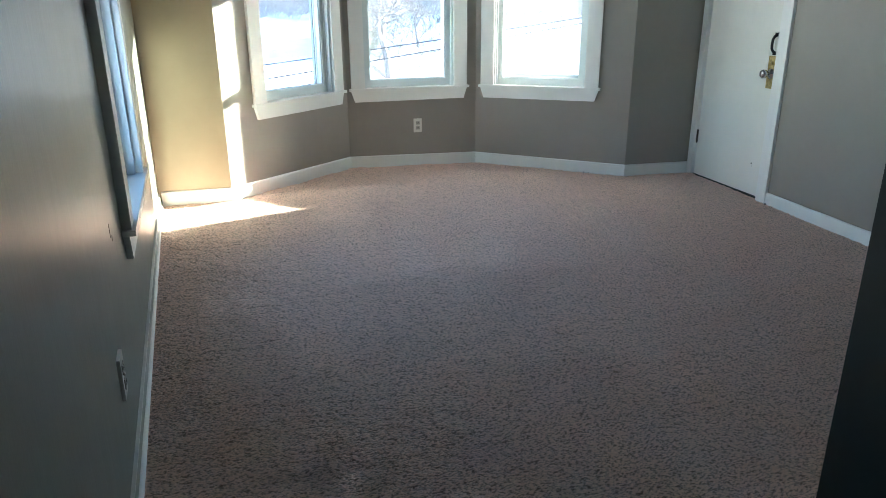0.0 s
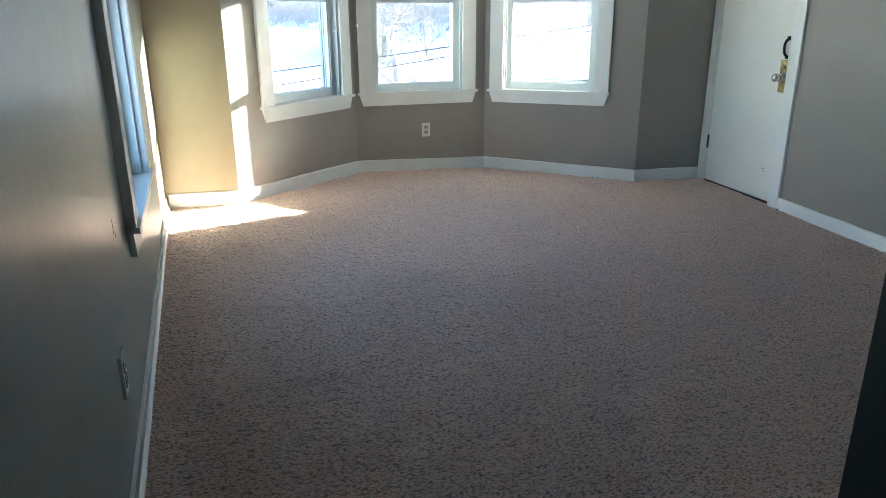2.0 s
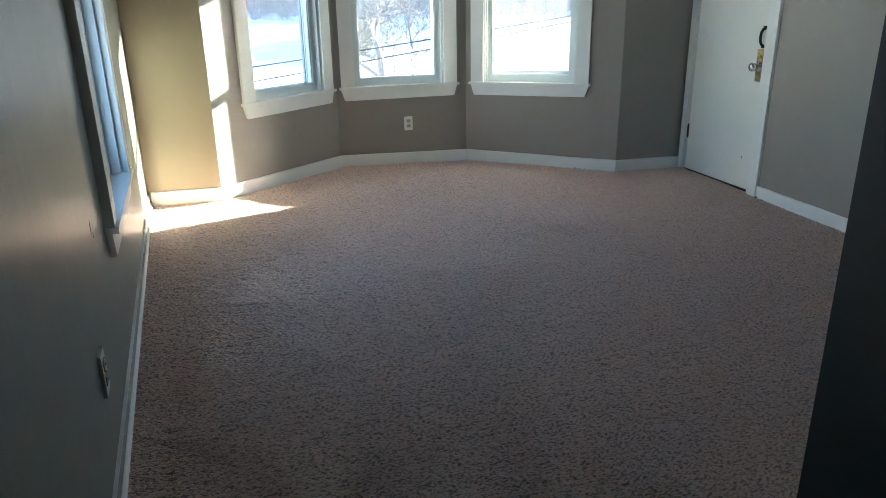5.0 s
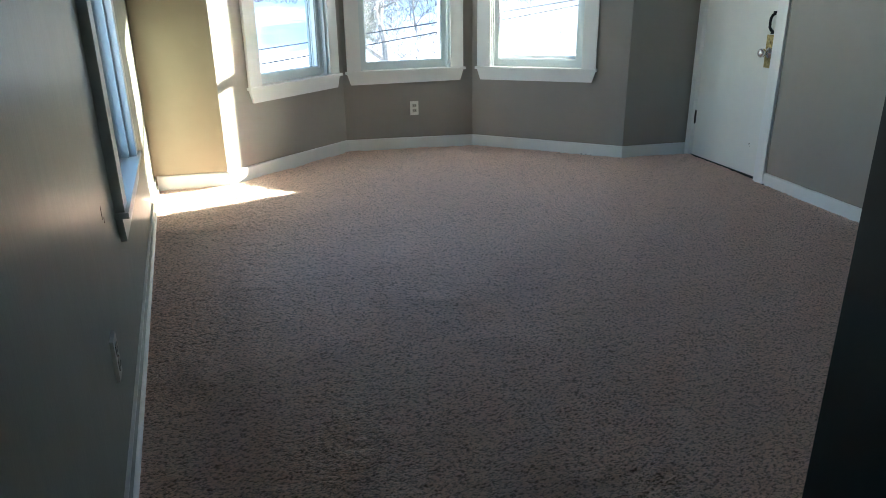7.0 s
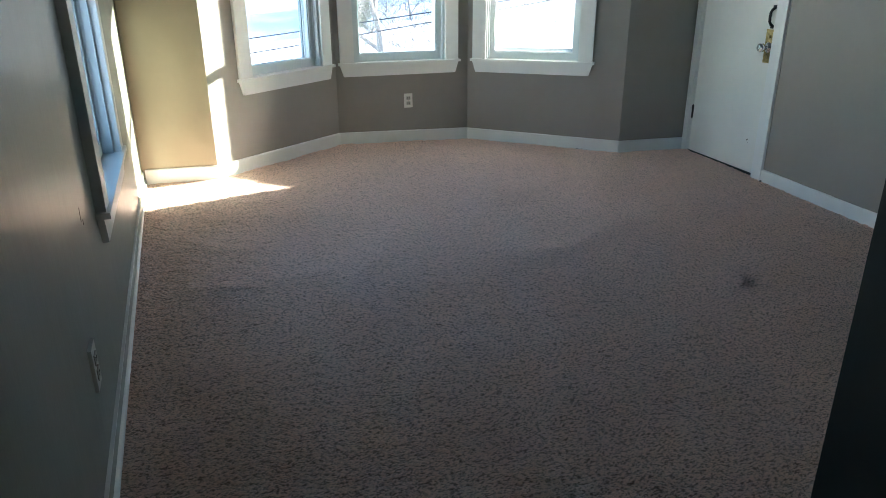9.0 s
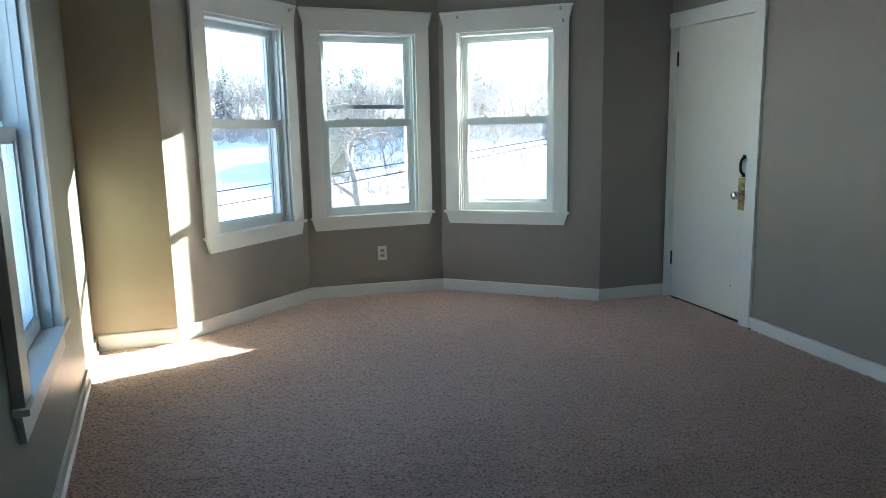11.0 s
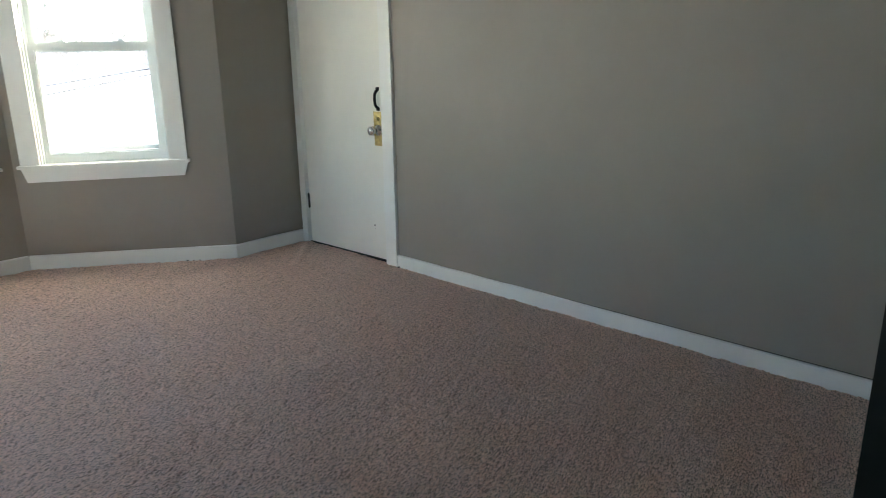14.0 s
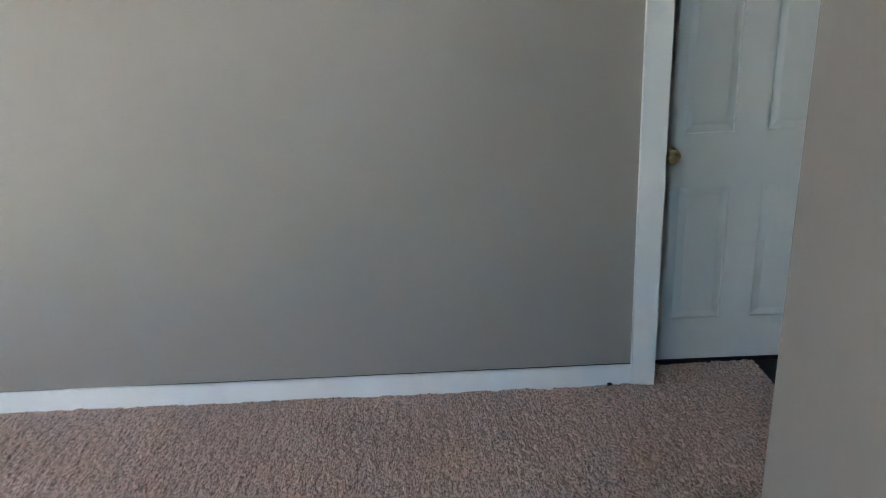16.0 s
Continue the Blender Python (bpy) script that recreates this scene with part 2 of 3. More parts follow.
def build_carpet():
    """One woven sheet, its pile heaved a few millimetres."""
    m_right, _ = along(P_R, P_F)
    to_wall = m_right.inverted()

    def inside(x, y):
        if y > 6.035:
            return -0.03 + (y - 6.035) * 1.16 < x < 3.32 - (y - 6.035) * 1.16 and y < 6.93
        u, out, _ = to_wall @ Vector((x, y, 0))
        if out > 0.02:
            return (DOOR_U[0] < u < DOOR_U[1] and out < 0.03) or (4.345 < u < 4.80 and out < 0.149)
        return u < 4.80

    verts, index, faces = [], {}, []
    rnd = random.Random(11)
    # coarse where it lies out of the way, fine tufts where it is walked past
    for step, x0, x1, y0, y1 in ((0.05, -0.395, 2.0, -1.0, 1.95), (0.05, 2.0, 3.85, -1.0, 0.95), (0.0062, 1.99, 3.5, 0.94, 1.94), (0.0062, -0.395, 3.85, 1.92, 4.2), (0.0082, -0.395, 3.85, 4.18, 6.93)):
        index.clear()
        for j in range(int((y1 - y0) / step) + 1):
            for i in range(int((x1 - x0) / step) + 1):
                x, y = x0 + i * step, y0 + j * step
                if inside(x, y):
                    h = 0.006 * noise.noise((x * 2.2, y * 4.5, 0.3)) + 0.004 * noise.noise((x * 14, y * 19, 4.0))
                    if step < 0.02:
                        wx, wy = x + 0.012 * noise.noise((x * 9, y * 9, 1.0)), y + 0.016 * noise.noise((x * 8, y * 8, 3.0))
                        h += 0.0068 * noise.noise((wx * 84, wy * 128, 9.0)) + 0.005 * noise.noise((wx * 20, wy * 62, 6.0)) + 0.003 * noise.noise((wx * 6, wy * 26, 7.0)) + rnd.uniform(-0.0015, 0.0015)
                        # fold pushed up by the entry door
                        f = min(1.0, max(0.0, ((x - 3.8) * -0.78 + (y - 5.93) * -0.63) / 0.58))
                        off = (x - 3.8 + 0.78 * 0.58 * f) ** 2 + (y - 5.93 + 0.63 * 0.58 * f) ** 2
                        h += 0.02 * (1 - 0.6 * f) * math.exp(-off / 0.0011)
                        x += rnd.uniform(-0.002, 0.002)
                    index[i, j] = len(verts)
                    verts.append((x, y, floor_z(x) - 0.01 + h))
        for (i, j) in index:
            q = [(i, j), (i + 1, j), (i + 1, j + 1), (i, j + 1)]
            if all(k in index for k in q):
                faces.append([index[k] for k in q])
    me = bpy.data.meshes.new("carpet")
    me.from_pydata(verts, [], faces)
    me.materials.append(M_CARPET)
    for p in me.polygons:
        p.use_smooth = True
    return tagged(new("carpet", me), "pinkish beige wall-to-wall cut pile carpet", "carpet", kind="structure")


build_carpet()
bm = bmesh.new()
prism(bm, [(-0.8, Y_BACK - 0.2, floor_z(-0.8) - 0.03), (5.2, Y_BACK - 0.2, floor_z(5.2) - 0.03), (5.2, 7.3, floor_z(5.2) - 0.03), (-0.8, 7.3, floor_z(-0.8) - 0.03)], (0, 0, -0.25))
solid("floor", bm, M_VINYL, "dark sheet vinyl subfloor around the carpet", "floor", "structure")
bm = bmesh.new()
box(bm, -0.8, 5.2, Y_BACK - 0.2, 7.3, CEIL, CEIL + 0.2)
solid("ceiling", bm, M_CEIL, "plain unseen plaster ceiling, greyed to cut bounce light", "ceiling", "structure")


def wall(name, p0, p1, openings=(), ext0=0.0, ext1=0.0, material=None, label="taupe grey painted plaster wall", thick=THICK):
    m, length = along(p0, p1)
    bm = bmesh.new()
    u = -ext0
    for a, b, z0, z1 in openings:
        box(bm, u, a, 0, thick, -0.3, CEIL)
        box(bm, a, b, 0, thick, -0.3, z0)
        box(bm, a, b, 0, thick, z1, CEIL)
        u = b
    box(bm, u, length + ext1, 0, thick, -0.3, CEIL)
    ob = solid(name, bm, material or M_WALL, label, "wall", "structure")
    ob.matrix_world = m
    return ob


OPEN_Z = (0.65, 2.05)
HALF = 0.385
WIN_U = {"window_1": 0.779, "window_2": 0.537, "window_3": 0.551, "window_4": 4.11 - Y_BACK}
WIDER, TALLER = 1.018, 1.0155


DROP = {"window_4": 0.062}


def hole(k):
    d = DROP.get(k, 0.0)
    return (WIN_U[k] - HALF * WIDER, WIN_U[k] + HALF * WIDER, OPEN_Z[0] * TALLER - d, OPEN_Z[1] * TALLER - d)


wall("wall_left", (P_CL[0], Y_BACK), P_CL, [hole("window_4")], 0.2, 0.2, M_WALL_GLOSS, "scuffed satin taupe grey wall, base darkened for light falloff")
wall("wall_front_left", P_CL, P_L, material=M_TAN, label="tan wall strip beside the bay windows")
wall("wall_bay_left", P_L, P_A, [hole("window_1")], 0, 0.15)
wall("wall_bay_middle", P_A, P_B, [hole("window_2")], 0.12, 0.12)
wall("wall_bay_right", P_B, P_C, [hole("window_3")], 0.15, 0)
wall("wall_front_right", P_C, P_R, ext1=0.2, label="shaded taupe wall strip beside the bay")
wall("wall_right", P_R, P_F, [(*DOOR_U, -0.3, DOOR_TOP), (*D2_U, -0.3, D2_TOP)], 0.0, 0.2, thick=0.13)
wall("wall_back", (P_F[0] + 0.3, Y_BACK), (P_CL[0] - 0.2, Y_BACK), material=M_NEXT, label="unseen back wall of the next room, grey to cut bounce")
# unseen linings added over walls and ceiling to dim the next room
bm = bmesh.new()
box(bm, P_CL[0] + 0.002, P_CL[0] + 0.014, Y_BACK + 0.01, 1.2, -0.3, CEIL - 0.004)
solid("wall_dim_lining", bm, M_NEXT, "unseen grey lining added to dim the next room", "wall", "structure")
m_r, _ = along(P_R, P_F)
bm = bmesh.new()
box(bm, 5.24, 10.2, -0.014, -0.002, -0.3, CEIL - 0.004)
solid("wall_dim_lining_right", bm, M_NEXT, "unseen grey lining added to dim the next room", "wall", "structure").matrix_world = m_r
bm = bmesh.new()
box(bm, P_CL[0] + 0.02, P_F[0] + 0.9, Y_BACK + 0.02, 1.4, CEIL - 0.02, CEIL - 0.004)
solid("ceiling_dim_lining", bm, M_NEXT, "unseen grey ceiling lining added to dim the next room", "ceiling", "structure")

# partition between this room and the next, seen end on
P_NEAR, P_FAR = (1.087, 2.158), (2.135, 1.971)
wall("wall_partition", P_FAR, P_NEAR, label="taupe grey partition wall between two rooms", thick=0.26)
m_p, len_p = along(P_FAR, P_NEAR)
# thin sheets over end and back that carry the shade as colour
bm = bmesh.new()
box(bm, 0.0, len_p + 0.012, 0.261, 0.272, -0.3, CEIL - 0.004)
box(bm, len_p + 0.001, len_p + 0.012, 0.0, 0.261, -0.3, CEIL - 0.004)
solid("partition_shade_sheet", bm, M_DIM, "near-black sheet painting shade on the partition's end and back", "wall", "structure").matrix_world = m_p

# hall and landing behind the two doors, closed and unlit
for nm, p0, p1 in (("wall_hall_north", (3.4, 2.0), (4.7, 2.0)), ("wall_hall_end", (4.7, 2.1), (4.7, 0.3)), ("wall_hall_south", (4.7, 0.45), (3.1, 0.45)),
                   ("wall_landing_north", (4.0, 6.4), (4.9, 6.4)), ("wall_landing_end", (4.8, 6.5), (4.8, 4.4)), ("wall_landing_south", (4.9, 4.5), (3.75, 4.5))):
    wall(nm, p0, p1, label="plain unlit hall wall behind a door", thick=0.1)


# ---- baseboards ----
def baseboard(name, p0, p1, h=0.085, t=0.016, cut0=0.0, cut1=0.0, shoe=False, gap=False, face=None):
    m, length = along(p0, p1)
    n = max(2, int(length / 0.35))
    bm = bmesh.new()
    prof = [(0.0, -0.02), (-t, -0.02), (-t, h - 0.006), (-t + 0.005, h), (0.0, h)]
    rings = []
    for i in range(n + 1):
        u = cut0 + (length - cut0 - cut1) * i / n
        x = (m @ Vector((u, 0, 0))).x
        wob = 0.0018 * noise.noise((u * 3, length, 1.5))
        rings.append([bm.verts.new((u, y + (wob if y < 0 else 0.0), floor_z(x) + z + (wob if z > 0 else 0))) for y, z in prof])
    for a, b in zip(rings, rings[1:]):
        for k in range(len(prof)):
            bm.faces.new((a[k], a[(k + 1) % len(prof)], b[(k + 1) % len(prof)], b[k]))
    bm.faces.new(rings[0][::-1])
    bm.faces.new(rings[-1])
    ob = solid(name, bm, face or M_TRIM, "grey-green painted low baseboard" if face else "white painted wooden baseboard, slightly scuffed", "baseboard", "structure")
    ob.matrix_world = m
    if gap:
        bm = bmesh.new()
        za, zb = floor_z(p0[0]) + h, floor_z((m @ Vector((length - cut1, 0, 0))).x) + h
        prism(bm, [(cut0, -0.003, za - 0.002), (length - cut1, -0.003, zb - 0.002), (length - cut1, -0.003, zb + 0.004), (cut0, -0.003, za + 0.004)], (0, 0.0025, 0))
        part("gap_line", bm, M_DARK, ob, "dark open joint above the baseboard")
    if face:
        # white strip painting the light that the top edge catches
        bm = bmesh.new()
        za, zb = floor_z(p0[0]) + h + 0.001, floor_z(p1[0]) + h + 0.001
        prism(bm, [(cut0, -t - 0.001, za), (length - cut1, -t - 0.001, zb), (length - cut1, -t - 0.001, zb + 0.005), (cut0, -t - 0.001, za + 0.005)], (0, t, 0))
        part("top_edge_glint", bm, M_TRIM, ob, "pale strip imitating light caught on the top edge")
    if shoe:
        bm = bmesh.new()
        tube(bm, [(cut0, -t - 0.001, floor_z(p0[0]) + 0.012), (length - cut1, -t - 0.001, floor_z(p1[0]) + 0.012)], [0.011, 0.011], 10)
        s = part("shoe_moulding", bm, M_TRIM, ob, "white quarter-round shoe moulding", smooth=True)
    return ob


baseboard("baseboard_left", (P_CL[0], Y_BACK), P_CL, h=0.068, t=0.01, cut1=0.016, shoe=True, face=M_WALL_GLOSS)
baseboard("baseboard_front_left", P_CL, P_L, cut0=0.018, cut1=-0.012)
baseboard("baseboard_bay_left", P_L, P_A, cut0=-0.004, cut1=0.006)
baseboard("baseboard_bay_middle", P_A, P_B, cut0=0.006, cut1=0.006)
baseboard("baseboard_bay_right", P_B, P_C, cut0=0.006, cut1=-0.004)
baseboard("baseboard_front_right", P_C, P_R, cut0=-0.012, cut1=0.02)
baseboard("baseboard_right", P_R, P_F, cut0=1.094, cut1=(Vector(P_F) - Vector(P_R)).length - 4.263, h=0.074, gap=True)

# ---- windows ----
def window(name, p0, p1, uc, label, bar=None, thick=0.022, reveal=0.168, hooks=(), low_rail=0.062, lining=0.022, latch=False, track=0.009):
    """Double-hung window with flared head casing, stool, apron, two sashes and a storm frame outside."""
    m, _ = along(p0, p1)
    w = empty(name, m @ Matrix.Translation((uc, 0, -DROP.get(name, 0.0))) @ Matrix.Diagonal((WIDER, 1, TALLER, 1)), label, "window", "structure")
    z0, z1, h = OPEN_Z[0], OPEN_Z[1], HALF

    def add(nm, bm, mat=M_TRIM, lab="", bevel=0.003, parent=None, smooth=False):
        return part(nm, bm, mat, parent or w, lab, bevel=bevel, smooth=smooth)

    for s, nm in ((-1, "side_casing"), (1, "side_casing")):
        bm = bmesh.new()
        box(bm, *sorted((s * (h - 0.004), s * 0.492)), -thick, -0.0, z0, z1)
        add(nm, bm)
    bm = bmesh.new()
    prism(bm, [(-0.492, -0.024, z1), (0.492, -0.024, z1), (0.492, -0.024, 2.10), (0.519, -0.024, 2.196), (-0.519, -0.024, 2.196), (-0.492, -0.024, 2.10)], (0, 0.024, 0))
    add("head_casing", bm)
    bm = bmesh.new()
    box(bm, -0.52, 0.52, -0.03, 0.0, 2.198, 2.212)
    add("head_cap", bm)
    bm = bmesh.new()
    prism(bm, [(-0.466, -0.02, 0.545), (0.466, -0.02, 0.545), (0.494, -0.02, 0.632), (-0.494, -0.02, 0.632)], (0, 0.02, 0))
    add("apron", bm)
    bm = bmesh.new()
    prism(bm, [(-0.508, -0.042, 0.633), (0.508, -0.042, 0.633), (0.508, 0.0, 0.633), (h - 0.002, 0.0, 0.633), (h - 0.002, 0.075, 0.633), (-h + 0.002, 0.075, 0.633), (-h + 0.002, 0.0, 0.633), (-0.508, 0.0, 0.633)], (0, 0, 0.019))
    add("stool", bm, lab="white window stool", bevel=0.005)
    # jamb linings with sash tracks
    for s in (-1, 1):
        bm = bmesh.new()
        xs = sorted((s * (h - 0.001), s * (h - lining)))
        box(bm, *xs, 0.0, reveal, z0, z1)
        for y in (0.03, 0.082, 0.128):
            box(bm, *sorted((s * (h - lining), s * (h - lining - track))), y, y + 0.007, z0, z1)
        add("jamb", bm, M_SASH, bevel=0.0)
    bm = bmesh.new()
    box(bm, -h + 0.022, h - 0.022, 0.0, reveal, z1 - 0.022, z1 - 0.001)
    add("head_jamb", bm, M_SASH, bevel=0.0)
    bm = bmesh.new()
    box(bm, -h + 0.001, h - 0.001, 0.076, reveal + 0.03, z0 - 0.03, z0 + 0.012)
    add("outer_sill", bm, M_SASH)

    def sash(nm, y, a, b, bottom, top, stile=0.036):
        x = h - 0.023
        t = 0.032
        sm = bmesh.new()
        for s in (-1, 1):
            box(sm, *sorted((s * x, s * (x - stile))), y, y + t, a, b)
        box(sm, -x + stile, x - stile, y, y + t, a, a + bottom)
        box(sm, -x + stile, x - stile, y, y + t, b - top, b)
        # stepped inner bead
        xi = x - stile
        for s in (-1, 1):
            box(sm, *sorted((s * xi, s * (xi - 0.009))), y + 0.01, y + t - 0.004, a + bottom, b - top)
        box(sm, -xi + 0.009, xi - 0.009, y + 0.01, y + t - 0.004, a + bottom, a + bottom + 0.009)
        box(sm, -xi + 0.009, xi - 0.009, y + 0.01, y + t - 0.004, b - top - 0.009, b - top)
        s_ob = add(nm, sm, M_SASH, "white vinyl sash frame", bevel=0.0)
        g = bmesh.new()
        box(g, -xi, xi, y + 0.016, y + 0.019, a + bottom - 0.004, b - top + 0.004)
        pane = part("pane", g, M_GLASS, s_ob, "clear window pane")
        pane.visible_shadow = False
        return s_ob

    low = sash("lower_sash", 0.042, z0 + 0.004, 1.392, 0.055, 0.046)
    sash("upper_sash", 0.09, 1.35, z1 - 0.024, 0.04, 0.034)
    for s in (-1, 1):
        bm = bmesh.new()
        box(bm, s * 0.17 - 0.03, s * 0.17 + 0.03, 0.046, 0.07, 1.392, 1.398)
        box(bm, s * 0.17 - 0.016, s * 0.17 + 0.018, 0.05, 0.066, 1.398, 1.41)
        part("sash_lock", bm, M_SASH, low, "white sash lock", bevel=0.003)
    for x, z in hooks:
        bm = bmesh.new()
        box(bm, x - 0.008, x + 0.008, -0.03, -0.0245, z - 0.012, z + 0.01)
        tube(bm, [(x, -0.034, z), (x, -0.05, z + 0.003), (x, -0.056, z + 0.014)], [0.004, 0.004, 0.003], 6)
        part("curtain_bracket", bm, M_STORM, w, "small grey metal curtain bracket")
    if latch:
        bm = bmesh.new()
        box(bm, h - 0.07, h - 0.045, 0.128, 0.141, z0 + 0.1, z0 + 0.165)
        box(bm, h - 0.064, h - 0.051, 0.12, 0.128, z0 + 0.115, z0 + 0.145)
        part("storm_latch", bm, M_STORM, w, "grey storm window latch", bevel=0.003)
    # storm window outside
    bm = bmesh.new()
    for s in (-1, 1):
        box(bm, *sorted((s * (h - 0.024), s * (h - 0.035))), 0.142, 0.162, z0 + 0.013, z1 - 0.03)
    box(bm, -h + 0.035, h - 0.035, 0.142, 0.162, z0 + 0.013, z0 + low_rail)
    box(bm, -h + 0.035, h - 0.035, 0.142, 0.162, z1 - 0.066, z1 - 0.03)
    if bar:
        box(bm, -h + 0.035, h - 0.035, 0.144, 0.16, bar, bar + 0.035)
    add("storm_frame", bm, M_STORM, "blue-grey aluminium storm window frame", bevel=0.0)
    return w


window("window_1", P_L, P_A, WIN_U["window_1"], "white double-hung bay window with flared head casing", hooks=((0.44, 2.17), (-0.3, 2.16)))
window("window_2", P_A, P_B, WIN_U["window_2"], "white double-hung bay window with a storm bar", bar=1.478, reveal=0.27)
window("window_3", P_B, P_C, WIN_U["window_3"], "white double-hung bay window facing the low sun", hooks=((-0.37, 2.165), (0.43, 2.18), (0.45, 2.09)), low_rail=0.088, lining=0.012, latch=True)
window("window_4", (P_CL[0], Y_BACK), P_CL, WIN_U["window_4"], "white double-hung side window with blue sky light", thick=0.03, track=0.003)


# ---- entry door on the slanted wall ----
def entry_door():
    m, _ = along(P_R, P_F)
    fz = floor_z(3.77)
    d = empty("door_1", m @ Matrix.Translation((0, 0, fz)), "flat white painted entry door, closed, with brass lock plate", "door", "structure")
    a, b = DOOR_U
    top = DOOR_TOP - fz
    bm = bmesh.new()
    prism(bm, [(a + 0.004, 0.012, -0.002), (b - 0.004, 0.012, 0.012), (b - 0.004, 0.012, top - 0.03), (a + 0.004, 0.012, top + 0.002)], (0, 0.038, 0))
    slab = part("slab", bm, M_DOOR, d, "flat white painted door slab", bevel=0.002)
    for nm, x0, x1, z1 in (("side_casing", 0.018, a + 0.002, top + 0.004), ("side_casing", b - 0.004, 1.092, top - 0.028)):
        bm = bmesh.new()
        box(bm, x0, x1, -0.02, 0.0, -0.02, z1)
        part(nm, bm, M_TRIM, d, "white painted door casing", bevel=0.003)
    bm = bmesh.new()
    prism(bm, [(0.002, -0.022, top + 0.006), (1.092, -0.022, top - 0.03), (1.092, -0.022, top + 0.078), (0.002, -0.022, top + 0.118)], (0, 0.022, 0))
    part("head_casing", bm, M_TRIM, d, "white painted head casing", bevel=0.003)
    for x0, x1 in ((a, a + 0.0035), (b - 0.0035, b)):
        bm = bmesh.new()
        box(bm, x0, x1, 0.0, 0.2, 0, top)
        part("jamb", bm, M_TRIM, d)
    bm = bmesh.new()
    box(bm, a + 0.004, b - 0.004, 0.0, 0.2, top - 0.004, top)
    part("head_jamb", bm, M_TRIM, d)
    bm = bmesh.new()
    box(bm, a, b, 0.02, 0.2, -0.02, -0.003)
    part("threshold", bm, M_DARK, d, "dark worn threshold under the door")
    for z in (0.265, 1.835):
        bm = bmesh.new()
        tube(bm, [(a + 0.009, 0.003, z), (a + 0.009, 0.003, z + 0.1)], [0.0075, 0.0075], 10)
        tube(bm, [(a + 0.009, 0.003, z - 0.008), (a + 0.009, 0.003, z + 0.108)], [0.0045, 0.0045], 8)
        box(bm, a + 0.003, a + 0.01, 0.009, 0.0125, z, z + 0.1)
        part("hinge", bm, M_HINGE, d, "dark bronze butt hinge")
    # brass lock plate, chrome knob, black pull handle on a pale patch
    plate = bmesh.new()
    prism(plate, [(0.882, 0.008, 0.79), (0.978, 0.008, 0.79), (0.982, 0.008, 1.012), (0.878, 0.008, 1.012)], (0, 0.004, 0))
    pl = part("lock_plate", plate, M_BRASS, slab, "tarnished brass lock plate", bevel=0.0015)
    kb = bmesh.new()
    tube(kb, [(0.925, y, 0.893) for y in (0.009, 0.002, 0.0, -0.026, -0.03, -0.042, -0.058, -0.068, -0.071)], [0.036, 0.035, 0.014, 0.013, 0.022, 0.03, 0.031, 0.024, 0.012], 20)
    part("knob", kb, M_CHROME, slab, "round chrome door knob", smooth=True)
    ky = bmesh.new()
    tube(ky, [(0.925, 0.009, 0.965), (0.925, 0.001, 0.965)], [0.014, 0.013], 16)
    part("lock_cylinder", ky, M_BRASS, slab, "brass deadbolt cylinder", smooth=True)
    hp = bmesh.new()
    prism(hp, [(0.922, 0.009, 1.05), (0.975, 0.009, 1.055), (0.978, 0.009, 1.14), (0.925, 0.009, 1.145)], (0, 0.003, 0))
    part("patch", hp, M_PLATE, slab, "pale paint patch behind the pull")
    hb = bmesh.new()
    tube(hb, [(0.928, 0.01, 1.035), (0.928, -0.006, 1.043), (0.926, -0.016, 1.062), (0.925, -0.018, 1.092), (0.926, -0.016, 1.124), (0.928, -0.006, 1.143), (0.928, 0.01, 1.15)], [0.0095] * 7, 10)
    for z in (1.018, 1.146):
        box(hb, 0.915, 0.941, 0.003, 0.0105, z, z + 0.022)
    part("pull_handle", hb, M_BLACK, slab, "black iron pull handle", smooth=False)
    mk = bmesh.new()
    for x, z, wv in ((0.838, 0.23, 0.008), (0.845, 0.236, 0.005), (0.85, 0.215, 0.004)):
        box(mk, x, x + wv, 0.0105, 0.0118, z, z + wv * 1.4)
    part("paint_chip", mk, M_BROWN, slab, "small chip in the white paint")
    return d


entry_door()


